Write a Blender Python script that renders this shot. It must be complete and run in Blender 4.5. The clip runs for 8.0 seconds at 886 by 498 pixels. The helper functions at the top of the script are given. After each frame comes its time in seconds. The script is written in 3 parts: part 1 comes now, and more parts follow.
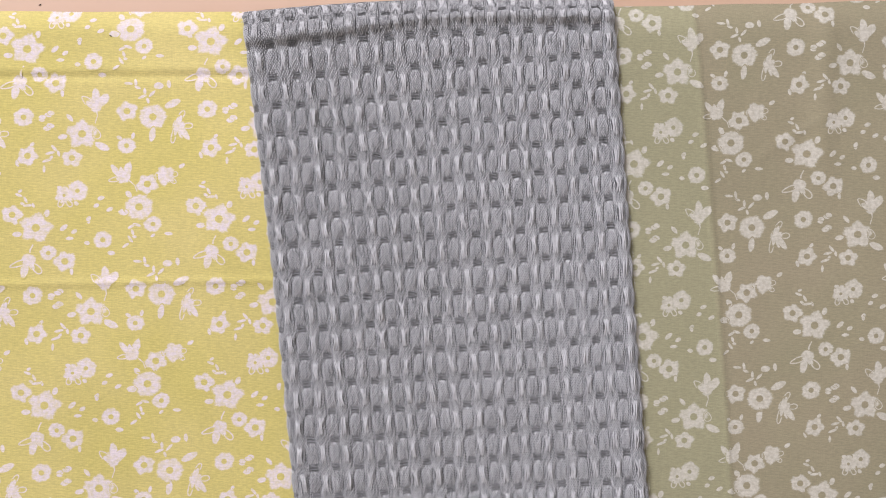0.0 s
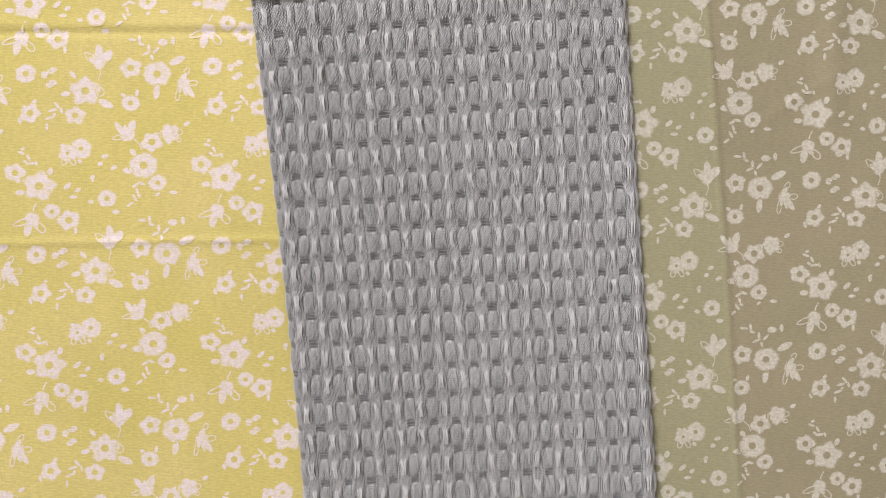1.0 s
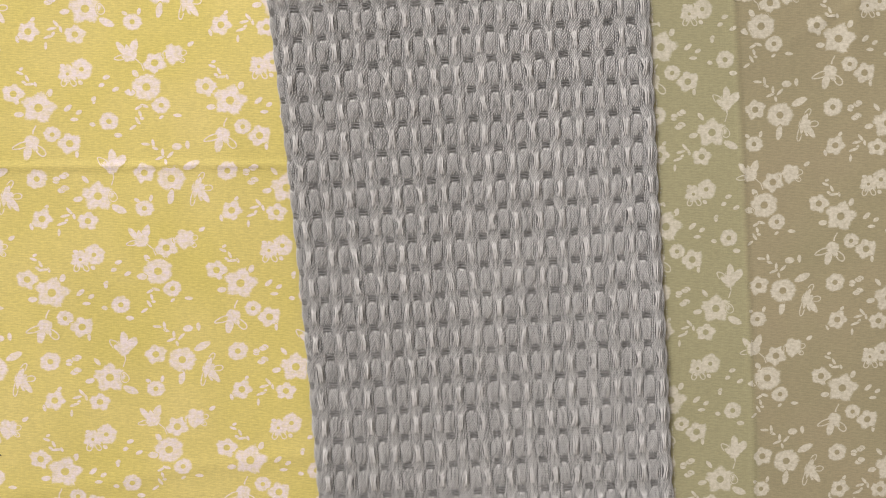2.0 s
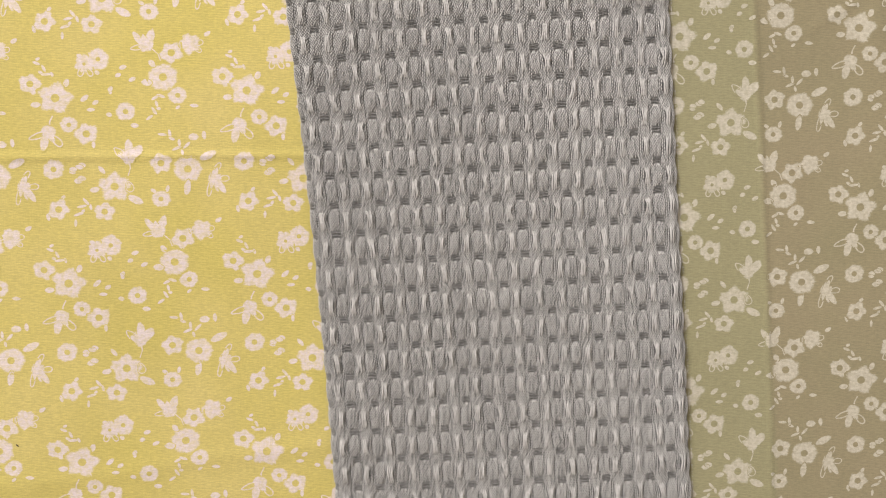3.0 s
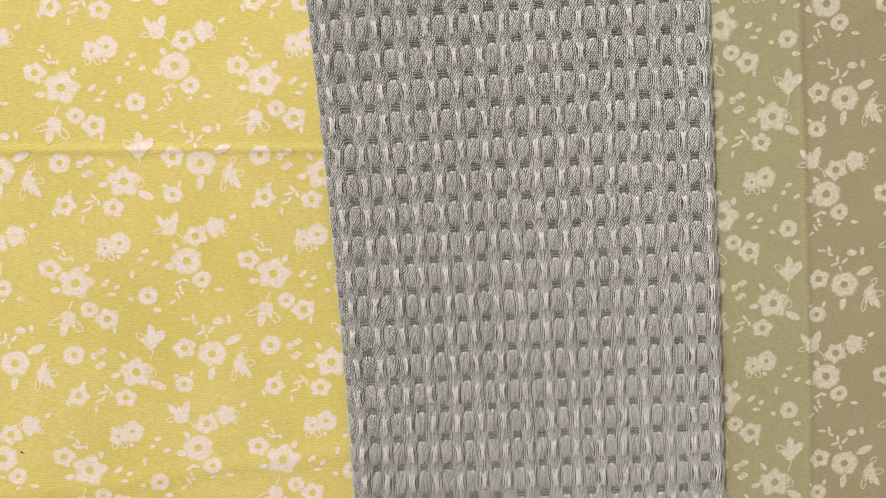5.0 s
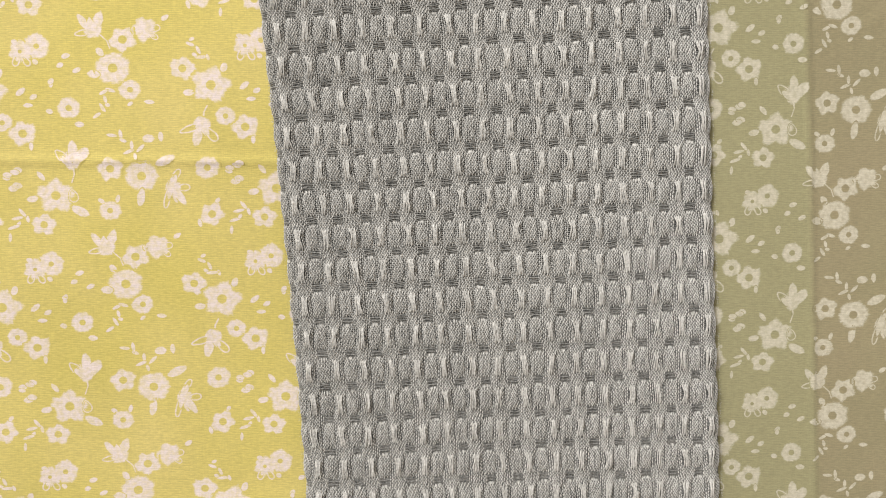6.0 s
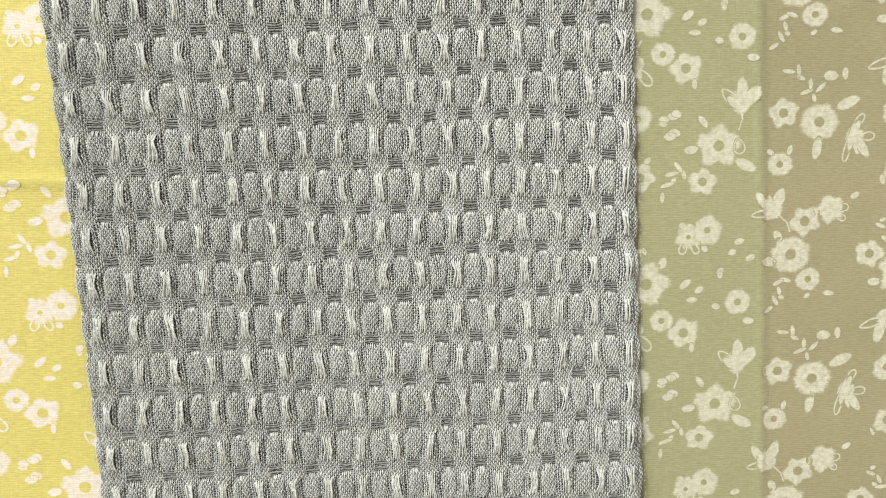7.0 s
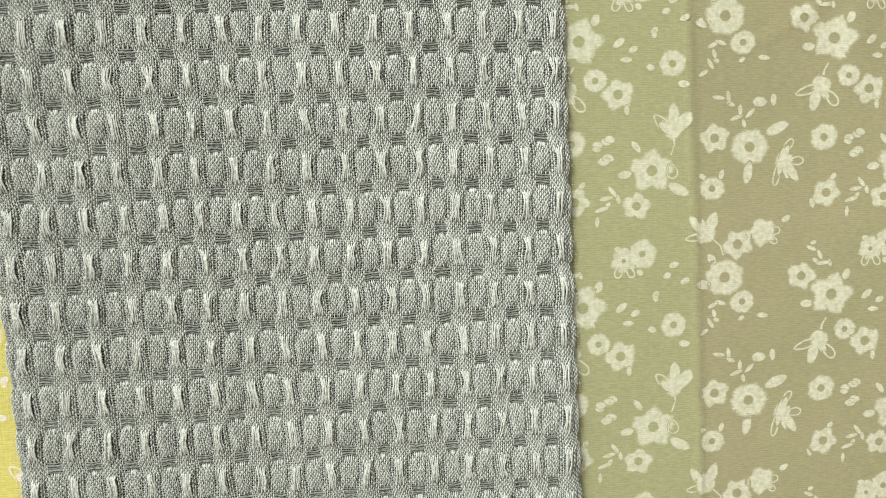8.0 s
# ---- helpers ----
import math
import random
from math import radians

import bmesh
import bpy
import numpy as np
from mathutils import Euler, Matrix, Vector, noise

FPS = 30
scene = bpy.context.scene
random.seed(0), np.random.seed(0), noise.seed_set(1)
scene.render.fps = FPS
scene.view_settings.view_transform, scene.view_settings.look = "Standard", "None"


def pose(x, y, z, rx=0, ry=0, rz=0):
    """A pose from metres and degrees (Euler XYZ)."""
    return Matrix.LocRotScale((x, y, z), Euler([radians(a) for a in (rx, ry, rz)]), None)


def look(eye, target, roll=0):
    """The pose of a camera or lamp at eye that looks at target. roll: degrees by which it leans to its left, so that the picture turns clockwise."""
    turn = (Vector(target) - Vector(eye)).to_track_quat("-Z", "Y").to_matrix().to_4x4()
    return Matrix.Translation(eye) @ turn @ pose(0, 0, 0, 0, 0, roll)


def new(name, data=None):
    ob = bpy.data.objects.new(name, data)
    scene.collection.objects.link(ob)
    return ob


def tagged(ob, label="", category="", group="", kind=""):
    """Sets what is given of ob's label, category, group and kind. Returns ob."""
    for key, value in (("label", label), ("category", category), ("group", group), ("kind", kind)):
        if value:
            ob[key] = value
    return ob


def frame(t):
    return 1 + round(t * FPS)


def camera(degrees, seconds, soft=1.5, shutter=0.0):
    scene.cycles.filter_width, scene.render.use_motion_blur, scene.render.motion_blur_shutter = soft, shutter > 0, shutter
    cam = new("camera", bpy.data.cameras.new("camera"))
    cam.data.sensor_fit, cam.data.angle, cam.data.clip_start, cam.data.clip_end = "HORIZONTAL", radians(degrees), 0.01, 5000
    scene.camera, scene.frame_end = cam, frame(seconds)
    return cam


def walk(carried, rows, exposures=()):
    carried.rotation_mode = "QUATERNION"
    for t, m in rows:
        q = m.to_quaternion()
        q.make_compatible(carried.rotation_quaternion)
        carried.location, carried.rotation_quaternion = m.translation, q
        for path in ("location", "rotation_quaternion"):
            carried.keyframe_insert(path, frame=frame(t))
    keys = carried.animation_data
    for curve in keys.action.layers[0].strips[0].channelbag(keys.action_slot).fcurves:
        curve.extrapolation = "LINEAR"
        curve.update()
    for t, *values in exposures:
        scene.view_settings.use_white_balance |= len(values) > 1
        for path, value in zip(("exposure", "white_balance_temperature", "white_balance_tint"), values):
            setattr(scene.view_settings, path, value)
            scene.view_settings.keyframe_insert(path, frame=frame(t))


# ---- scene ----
cam = camera(60.41, 8.0, soft=1.05)
PATH = [
    (0, -0.01126, 0.00112, 0.25282, -0.810, -2.103, -1.970),
    (0.5, -0.01330, -0.00178, 0.25433, -1.082, -2.240, -1.836),
    (1, -0.01592, -0.00704, 0.25149, -1.930, -2.568, -1.875),
    (1.5, -0.02024, -0.01504, 0.24853, -2.747, -2.774, -1.876),
    (2, -0.02112, -0.02207, 0.24611, -3.925, -2.841, -1.711),
    (3.5, -0.02863, -0.02362, 0.24382, -4.342, -2.337, -1.701),
    (4, -0.03130, -0.02151, 0.24046, -4.585, -2.270, -1.540),
    (5.5, -0.03234, -0.02180, 0.22522, -4.989, -2.533, -1.382),
    (6, -0.02213, -0.01701, 0.21045, -5.032, -2.396, -0.988),
    (6.5, -0.00742, -0.01254, 0.18319, -6.095, -2.854, -0.722),
    (7, 0.00577, -0.00792, 0.16325, -6.291, -4.623, -0.399),
    (7.5, 0.00948, -0.00799, 0.16093, -5.356, -6.065, 0.002),
    (8, 0.01351, -0.00748, 0.16348, -4.544, -6.749, -0.619),
]
EXPOSURES = [(0.0, -0.16, 5760, 17.1), (0.5, -0.17, 5834, 16.2), (1.0, -0.16, 6085, 14.6), (1.5, -0.20, 6339, 12.9), (2.0, -0.18, 6393, 12.0), (3.5, -0.18, 6642, 11.7), (5.5, -0.10, 6667, 6.9), (6.5, 0.02, 6380, 6.1), (7.0, 0.23, 6359, -1.9), (8.0, 0.22, 6362, -8.7)]
walk(cam, [(t, pose(*place)) for t, *place in PATH], EXPOSURES)

# ---- light ----
world = bpy.data.worlds.new("room_air")
scene.world = world
world.use_nodes = True
world.node_tree.nodes["Background"].inputs["Color"].default_value = (1.0, 0.95, 0.9, 1)
world.node_tree.nodes["Background"].inputs["Strength"].default_value = 0.3


def ceiling_lamp(name, place, target, size, watts, colour):
    data = bpy.data.lights.new(name, "AREA")
    data.shape, data.size, data.size_y = "RECTANGLE", size[0], size[1]
    data.energy, data.color = watts, colour
    ob = new(name, data)
    ob.matrix_world = look(place, target)
    return ob


ceiling_lamp("ceiling_light_source", (-0.85, 1.25, 1.22), (0, 0, 0), (0.6, 0.5), 48.5, (1.0, 0.95, 0.90))


# ---- materials ----
def material(name, colour, rough=0.9):
    mat = bpy.data.materials.new(name)
    mat.use_nodes = True
    tree = mat.node_tree
    shader = tree.nodes["Principled BSDF"]
    shader.inputs["Base Color"].default_value = (*colour, 1)
    shader.inputs["Roughness"].default_value = rough
    return mat, tree, shader


def node(tree, kind, **settings):
    n = tree.nodes.new(kind)
    for key, value in settings.items():
        n.inputs[key.replace("_", " ")].default_value = value
    return n


def mapped_noise(tree, scale, noise_scale=1.0, detail=2.0):
    """Noise on the object's own coordinates, in cycles per metre along each axis."""
    co = tree.nodes.new("ShaderNodeTexCoord")
    mp = tree.nodes.new("ShaderNodeMapping")
    mp.inputs["Scale"].default_value = scale
    nz = node(tree, "ShaderNodeTexNoise", Scale=noise_scale, Detail=detail)
    tree.links.new(co.outputs["Object"], mp.inputs["Vector"])
    tree.links.new(mp.outputs["Vector"], nz.inputs["Vector"])
    return nz


def ramp(tree, source, lo, hi, low_value, high_value):
    r = tree.nodes.new("ShaderNodeMapRange")
    for key, value in (("From Min", lo), ("From Max", hi), ("To Min", low_value), ("To Max", high_value)):
        r.inputs[key].default_value = value
    tree.links.new(source, r.inputs["Value"])
    return r.outputs["Result"]


def times(tree, a, b):
    m = tree.nodes.new("ShaderNodeMath")
    m.operation = "MULTIPLY"
    tree.links.new(a, m.inputs[0])
    tree.links.new(b, m.inputs[1])
    return m.outputs[0]


def mix(tree, factor, a, b):
    m = tree.nodes.new("ShaderNodeMix")
    m.data_type = "RGBA"
    tree.links.new(factor, m.inputs[0])
    for socket, value in ((m.inputs[6], a), (m.inputs[7], b)):
        if isinstance(value, tuple):
            socket.default_value = (*value, 1)
        else:
            tree.links.new(value, socket)
    return m.outputs[2]


def thread_rows(tree):
    """Cross threads about half a millimetre apart, a little wavy and uneven."""
    co = tree.nodes.new("ShaderNodeTexCoord")
    wave = node(tree, "ShaderNodeTexWave", Scale=640.0, Distortion=1.6, Detail=1.0, Detail_Scale=0.05)
    wave.bands_direction = "Y"
    tree.links.new(co.outputs["Object"], wave.inputs["Vector"])
    return wave.outputs["Fac"]


def cotton(name, colour, faded, streak, ink=None, tone=None, relief=0.3):
    """Plain-woven cotton: cross threads with slubs, long threads, soft fading. With ink: the
    printed pattern, which thins out to its edges by the attribute "ink" and lets the threads show."""
    mat, tree, shader = material(name, colour, 0.92)
    weft = mapped_noise(tree, (620, 4200, 90), 1.0, 0.0)
    warp = mapped_noise(tree, (4200, 150, 90), 1.0, 0.0)
    fade = mapped_noise(tree, (28, 28, 28), 1.0, 3.0)
    cloudy = mapped_noise(tree, (11, 9, 11), 1.0, 2.0)
    base = mix(tree, ramp(tree, fade.outputs[0], 0.35, 0.7, 0.0, 1.0), colour, faded)
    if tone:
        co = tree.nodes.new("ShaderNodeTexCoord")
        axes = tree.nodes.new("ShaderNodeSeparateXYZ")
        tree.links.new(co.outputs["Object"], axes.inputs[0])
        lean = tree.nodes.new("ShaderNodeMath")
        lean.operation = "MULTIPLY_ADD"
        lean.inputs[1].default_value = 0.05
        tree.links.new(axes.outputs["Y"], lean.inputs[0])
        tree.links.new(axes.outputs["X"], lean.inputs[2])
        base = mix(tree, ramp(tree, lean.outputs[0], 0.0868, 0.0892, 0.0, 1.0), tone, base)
    if ink:
        cover = tree.nodes.new("ShaderNodeAttribute")
        cover.attribute_name = "ink"
        patchy = mapped_noise(tree, (900, 900, 900), 1.0, 2.0)
        ragged = mapped_noise(tree, (1500, 2300, 900), 1.0, 1.0)
        edge = tree.nodes.new("ShaderNodeMath")
        edge.operation = "MULTIPLY_ADD"
        edge.inputs[1].default_value = 0.7
        edge.inputs[2].default_value = -0.35
        tree.links.new(ragged.outputs[0], edge.inputs[0])
        taken = tree.nodes.new("ShaderNodeMath")
        tree.links.new(cover.outputs["Fac"], taken.inputs[0])
        tree.links.new(edge.outputs[0], taken.inputs[1])
        amount = times(tree, ramp(tree, taken.outputs[0], 0.28, 0.80, 0.0, 1.0), ramp(tree, patchy.outputs[0], 0.3, 0.62, 0.55, 1.0))
        base = mix(tree, amount, base, ink)
    rows = thread_rows(tree)
    lines = times(tree, ramp(tree, weft.outputs[0], 0.3, 0.7, 1.0 - streak * 0.75, 1.0 + streak * 0.5), ramp(tree, rows, 0.0, 1.0, 1.0 - streak * 0.5, 1.0 + streak * 0.3))
    cross = ramp(tree, warp.outputs[0], 0.3, 0.7, 1.0 - streak * 0.2, 1.0 + streak * 0.1)
    grain = mapped_noise(tree, (2300, 3000, 2300), 1.0, 2.0)
    speckle = ramp(tree, grain.outputs[0], 0.3, 0.7, 0.94, 1.05)
    stain = ramp(tree, cloudy.outputs[0], 0.3, 0.7, 0.95, 1.04)
    shade = tree.nodes.new("ShaderNodeVectorMath")
    shade.operation = "SCALE"
    tree.links.new(base, shade.inputs[0])
    tree.links.new(times(tree, times(tree, times(tree, lines, cross), stain), speckle), shade.inputs["Scale"])
    tree.links.new(shade.outputs[0], shader.inputs["Base Color"])
    bump = node(tree, "ShaderNodeBump", Strength=relief, Distance=0.0003)
    tree.links.new(times(tree, weft.outputs[0], warp.outputs[0]), bump.inputs["Height"])
    tree.links.new(bump.outputs[0], shader.inputs["Normal"])
    shader.inputs["Sheen Weight"].default_value = 0.1
    return mat


def yarn(name, colour, pale, amount=0.5):
    """Yarn in a mixed grey: each stretch of thread a little lighter or darker."""
    mat, tree, shader = material(name, colour, 0.85)
    fine = mapped_noise(tree, (1900, 1900, 1900), 1.0, 1.0)
    broad = mapped_noise(tree, (60, 60, 60), 1.0, 2.0)
    a = mix(tree, ramp(tree, fine.outputs[0], 0.3, 0.7, 0.0, amount), colour, pale)
    b = mix(tree, ramp(tree, broad.outputs[0], 0.4, 0.75, 0.0, 0.25), a, pale)
    tree.links.new(b, shader.inputs["Base Color"])
    shader.inputs["Sheen Weight"].default_value = 0.15
    return mat


YELLOW_DYE, OLIVE_DYE = ((0.61, 0.525, 0.155), (0.66, 0.56, 0.205)), ((0.318, 0.288, 0.176), (0.342, 0.298, 0.19))
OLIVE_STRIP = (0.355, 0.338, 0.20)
YELLOW = cotton("yellow_cotton", *YELLOW_DYE, 0.13)
YELLOW_PRINT = cotton("white_ink_on_yellow", *YELLOW_DYE, 0.09, (0.77, 0.68, 0.685))
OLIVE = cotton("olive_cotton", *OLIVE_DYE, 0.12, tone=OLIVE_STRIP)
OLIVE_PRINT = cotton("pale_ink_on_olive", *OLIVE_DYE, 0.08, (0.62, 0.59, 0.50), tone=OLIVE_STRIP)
WARP = yarn("pale_grey_yarn", (0.40, 0.40, 0.40), (0.76, 0.76, 0.76), 0.9)
WEFT = yarn("dark_grey_yarn", (0.09, 0.093, 0.093), (0.32, 0.32, 0.32), 0.9)
UNDER = yarn("grey_towel_backing", (0.10, 0.10, 0.105), (0.18, 0.18, 0.18))


def table_material():
    mat, tree, shader = material("tan_laminate", (0.62, 0.42, 0.29), 0.45)
    nz = mapped_noise(tree, (14, 60, 14), 1.0, 4.0)
    tree.links.new(mix(tree, ramp(tree, nz.outputs[0], 0.3, 0.7, 0, 1), (0.60, 0.40, 0.27), (0.66, 0.46, 0.32)), shader.inputs["Base Color"])
    return mat


def plaster(name, colour):
    mat, tree, shader = material(name, colour, 0.9)
    nz = mapped_noise(tree, (3, 3, 3), 1.0, 5.0)
    tree.links.new(mix(tree, nz.outputs[0], colour, tuple(c * 0.9 for c in colour)), shader.inputs["Base Color"])
    return mat


TABLE = table_material()
WALL = plaster("wall_paint", (0.72, 0.68, 0.62))
FLOOR = plaster("floor_covering", (0.35, 0.30, 0.25))
CEILING = plaster("ceiling_paint", (0.8, 0.8, 0.78))


# ---- mesh helpers ----
def mesh_of(name, verts, faces, mat, smooth=True):
    me = bpy.data.meshes.new(name)
    me.from_pydata(verts, [], faces)
    me.materials.append(mat)
    if smooth:
        me.polygons.foreach_set("use_smooth", [True] * len(me.polygons))
    me.update()
    return me


def part(name, me, parent, label=""):
    ob = new(name, me)
    ob.parent = parent
    return tagged(ob, label)


def box(name, lo, hi, mat, bevel=0.0):
    bm = bmesh.new()
    bmesh.ops.create_cube(bm, size=1.0)
    for v in bm.verts:
        v.co = Vector([(a + b) / 2 + c * (b - a) for a, b, c in zip(lo, hi, v.co)])
    if bevel:
        bmesh.ops.bevel(bm, geom=bm.edges[:], offset=bevel, segments=3, affect="EDGES", profile=0.5)
    me = bpy.data.meshes.new(name)
    bm.to_mesh(me)
    bm.free()
    me.materials.append(mat)
    return me


# ---- the room that closes the place ----
def structure(name, lo, hi, mat, label, category):
    return tagged(new(name, box(name, lo, hi, mat)), label, category, kind="structure")


structure("floor", (-1.6, -1.6, -0.80), (1.6, 1.9, -0.75), FLOOR, "plain brown floor under the table", "floor")
structure("ceiling", (-1.6, -1.6, 1.75), (1.6, 1.9, 1.80), CEILING, "plain white ceiling above the table", "ceiling")
structure("wall_north", (-1.6, 1.9, -0.80), (1.6, 2.0, 1.80), WALL, "plain light wall behind the table", "wall")
structure("wall_south", (-1.6, -1.7, -0.80), (1.6, -1.6, 1.80), WALL, "plain light wall facing the table", "wall")
structure("wall_west", (-1.7, -1.7, -0.80), (-1.6, 2.0, 1.80), WALL, "plain light wall beside the table", "wall")
structure("wall_east", (1.6, -1.7, -0.80), (1.7, 2.0, 1.80), WALL, "plain light wall beside the table", "wall")


def table():
    top = tagged(new("table"), "tan laminate table under the folded cloths", "table")
    part("tabletop", box("tabletop", (-0.7, -0.45, -0.03), (0.7, 0.45, 0.0), TABLE, 0.003), top)
    for x in (-0.62, 0.62):
        for y in (-0.38, 0.38):
            part("leg", box("leg", (x - 0.03, y - 0.03, -0.75), (x + 0.03, y + 0.03, -0.03), TABLE, 0.003), top)
    return top


table()


# ---- printed cotton cloths ----
def gauss(d, w):
    return math.exp(-(d / w) ** 2)


def waves(x, y, seed, scale):
    return noise.noise(Vector((x / scale + seed, y / scale - seed, seed * 3.7)))


def roll_off(d, r, h):
    """Height of a folded edge at the distance d inside it, rounded over r."""
    if d >= r:
        return h
    d = max(d, 0.0)
    return h * (1 - (1 - d / r) ** 1.9)


MM = 0.001


def yellow_edge(x):
    return 75.2 - 0.0286 * x + 0.3 * waves(x, 0, 2.2, 25)


def olive_edge(x):
    return 75.9 + 0.4 * waves(x, 0, 7.2, 25)


def yellow_height(x, y):
    """Height in mm of the yellow cloth at x, y in mm."""
    fold = 54.4 - 0.0195 * x
    z = 2.6 + 0.55 * waves(x, y, 3.1, 55) + 0.22 * waves(x, y, 8.3, 19) + 0.12 * waves(x * 1.6, y * 0.35, 4.4, 14)
    z -= 0.55 * gauss(y - fold - 0.5 * waves(x, 0, 1.5, 30), 1.2) - 0.3 * gauss(y - fold - 2.6, 2.2)
    z += 0.50 * gauss(y + 11.9 + 0.0175 * x - 0.5 * waves(x, 0, 4.5, 40), 1.1)
    z += 0.30 * gauss(y + 98 - 0.1 * x - 2 * waves(x, 0, 6.5, 40), 3.0)
    return roll_off(yellow_edge(x) - y, 8.0, z)


def olive_height(x, y):
    """Height in mm of the olive cloth at x, y in mm."""
    z = 2.6 + 0.5 * waves(x, y, 5.7, 50) + 0.20 * waves(x, y, 9.1, 18) + 0.12 * waves(x * 1.5, y * 0.3, 2.4, 13)
    d = x - (88.1 - 0.05 * (y - 2) - 0.00013 * (y - 2) ** 2) - 0.4 * waves(0, y, 2.9, 30)
    z += 0.45 * gauss(d, 0.8) - 0.35 / (1 + math.exp(-d / 0.5))
    z += 0.9 * gauss(x - 127 - 0.06 * (y - 40), 4.5) * (1 / (1 + math.exp(-(y - 20) / 9)))
    z += 0.25 * gauss((y - 32) - 0.55 * (x - 118), 1.6) * gauss(x - 118, 16)
    return roll_off(olive_edge(x) - y, 11.0, z)


def cloth_sheet(name, height, edge, x0, x1, y0, mat, step=1.0):
    nx, ny = int((x1 - x0) / step), int((80 - y0) / step)
    verts = []
    for j in range(ny + 1):
        for i in range(nx + 1):
            x = x0 + (x1 - x0) * i / nx
            y = edge(x) - (edge(x) - y0) * (j / ny) ** 1.05
            side = min(roll_off(x - x0, 3, 1), roll_off(x1 - x, 3, 1), roll_off(y - y0, 3, 1))
            verts.append((x * MM, y * MM, max(height(x, y) * side, 0.06) * MM))
    faces = [(j * (nx + 1) + i, (j + 1) * (nx + 1) + i, (j + 1) * (nx + 1) + i + 1, j * (nx + 1) + i + 1) for j in range(ny) for i in range(nx)]
    return mesh_of(name, verts, faces, mat)


class Ink:
    """Collects printed shapes in pattern units (y down) and lays them on a cloth."""

    def __init__(self):
        self.verts, self.faces, self.cover, self.layer, self.count, self.outlines = [], [], [], [], 0, []

    def blob(self, cx, cy, radius, hole=0.0, turn=0.0, n=30, squash=1.0, lean=0.0):
        """A filled shape: radius(angle), with an open centre of the size hole."""
        start = len(self.verts)
        self.count += 1
        steps = [(0, 0.45, 1.0), (0, 0.70, 1.0), (0, 0.88, 0.9), (0, 1.22, 0.0)]
        if hole:
            steps = [(0.85, 0, 0.0), (1.3, 0, 1.0)] + steps
        rings = len(steps) - 1
        ca, sa = math.cos(lean), math.sin(lean)
        for inner, outer, cover in steps:
            for i in range(n):
                a = math.tau * i / n
                full = radius(a + turn)
                full *= 1 + 0.12 * noise.noise(Vector((cx * 0.31 + full * math.cos(a) * 0.26, cy * 0.31 + full * math.sin(a) * 0.26, 0.5)))
                if inner:
                    r = hole * inner
                elif hole and outer < 0.8:
                    r = hole * 1.3 + (full * 0.9 - hole * 1.3) * (outer - 0.2)
                else:
                    r = full * outer
                px, py = r * math.cos(a), r * math.sin(a) * squash
                self.verts.append((cx + px * ca - py * sa, cy + px * sa + py * ca))
                self.cover.append(cover)
                self.layer.append(self.count)
        self.outlines.append((self.count, self.verts[-2 * n:-n]))
        if not hole:
            self.verts.append((cx, cy))
            self.cover.append(1.0)
            self.layer.append(self.count)
            self.faces += [(len(self.verts) - 1, start + (i + 1) % n, start + i) for i in range(n)]
        for k in range(rings):
            for i in range(n):
                a, b = start + k * n + i, start + k * n + (i + 1) % n
                self.faces.append((a, b, b + n, a + n))

    def stroke(self, points, width, closed=False):
        start, m = len(self.verts), len(points)
        self.count += 1
        for i, (x, y) in enumerate(points):
            xa, ya = points[(i - 1) % m if closed else max(i - 1, 0)]
            xb, yb = points[(i + 1) % m if closed else min(i + 1, m - 1)]
            l = math.hypot(xb - xa, yb - ya) or 1.0
            nx, ny = -(yb - ya) / l, (xb - xa) / l
            for s, cover in ((-0.75, 0.0), (0.0, 1.0), (0.75, 0.0)):
                self.verts.append((x + nx * width * s, y + ny * width * s))
                self.cover.append(cover)
                self.layer.append(self.count)
        for i in range(m if closed else m - 1):
            a, b = start + 3 * i, start + 3 * ((i + 1) % m)
            self.faces += [(a, b, b + 1, a + 1), (a + 1, b + 1, b + 2, a + 2)]

    def loop(self, cx, cy, length, width, lean, line=2.6):
        """An open petal: the outline of a drop."""
        c, s = math.cos(lean), math.sin(lean)
        pts = []
        for i in range(20):
            a = math.tau * i / 20
            px, py = length / 2 * math.cos(a), width / 2 * math.sin(a) * (0.75 + 0.25 * math.cos(a))
            pts.append((cx + px * c - py * s, cy + px * s + py * c))
        self.stroke(pts, line, True)

    def leaf(self, cx, cy, length, width, lean):
        w = width / length
        self.blob(cx, cy, lambda a: length / 2 * (1 - 0.12 * abs(math.sin(a))), 0.0, 0.0, 14, w * 1.15, lean)

    def settle(self):
        """Where shapes overlap, the ink of the upper one does not thin out."""
        def within(x, y, ring):
            hit = False
            for (xa, ya), (xb, yb) in zip(ring, ring[1:] + ring[:1]):
                if (ya > y) != (yb > y) and x < (xb - xa) * (y - ya) / (yb - ya) + xa:
                    hit = not hit
            return hit
        for i, (x, y) in enumerate(self.verts):
            if self.cover[i] < 0.99 and any(own != self.layer[i] and within(x, y, ring) for own, ring in self.outlines):
                self.cover[i] = 1.0
        return self

    def drape(self, name, to_cloth, height, mat):
        verts = []
        levels = self.layer + [self.count] * (len(self.verts) - len(self.layer))
        for (x, y), level in zip(self.verts, levels):
            X, Y = to_cloth(x, y)
            z = max(height(X, Y), 0.06)
            bend = abs(height(X, Y - 1.4) + height(X, Y + 1.4) - 2 * z) + abs(height(X - 1.4, Y) + height(X + 1.4, Y) - 2 * z)
            verts.append((X * MM, Y * MM, (z + 0.018 + 0.004 * min(level, 9) + min(0.05, 0.16 * bend)) * MM))
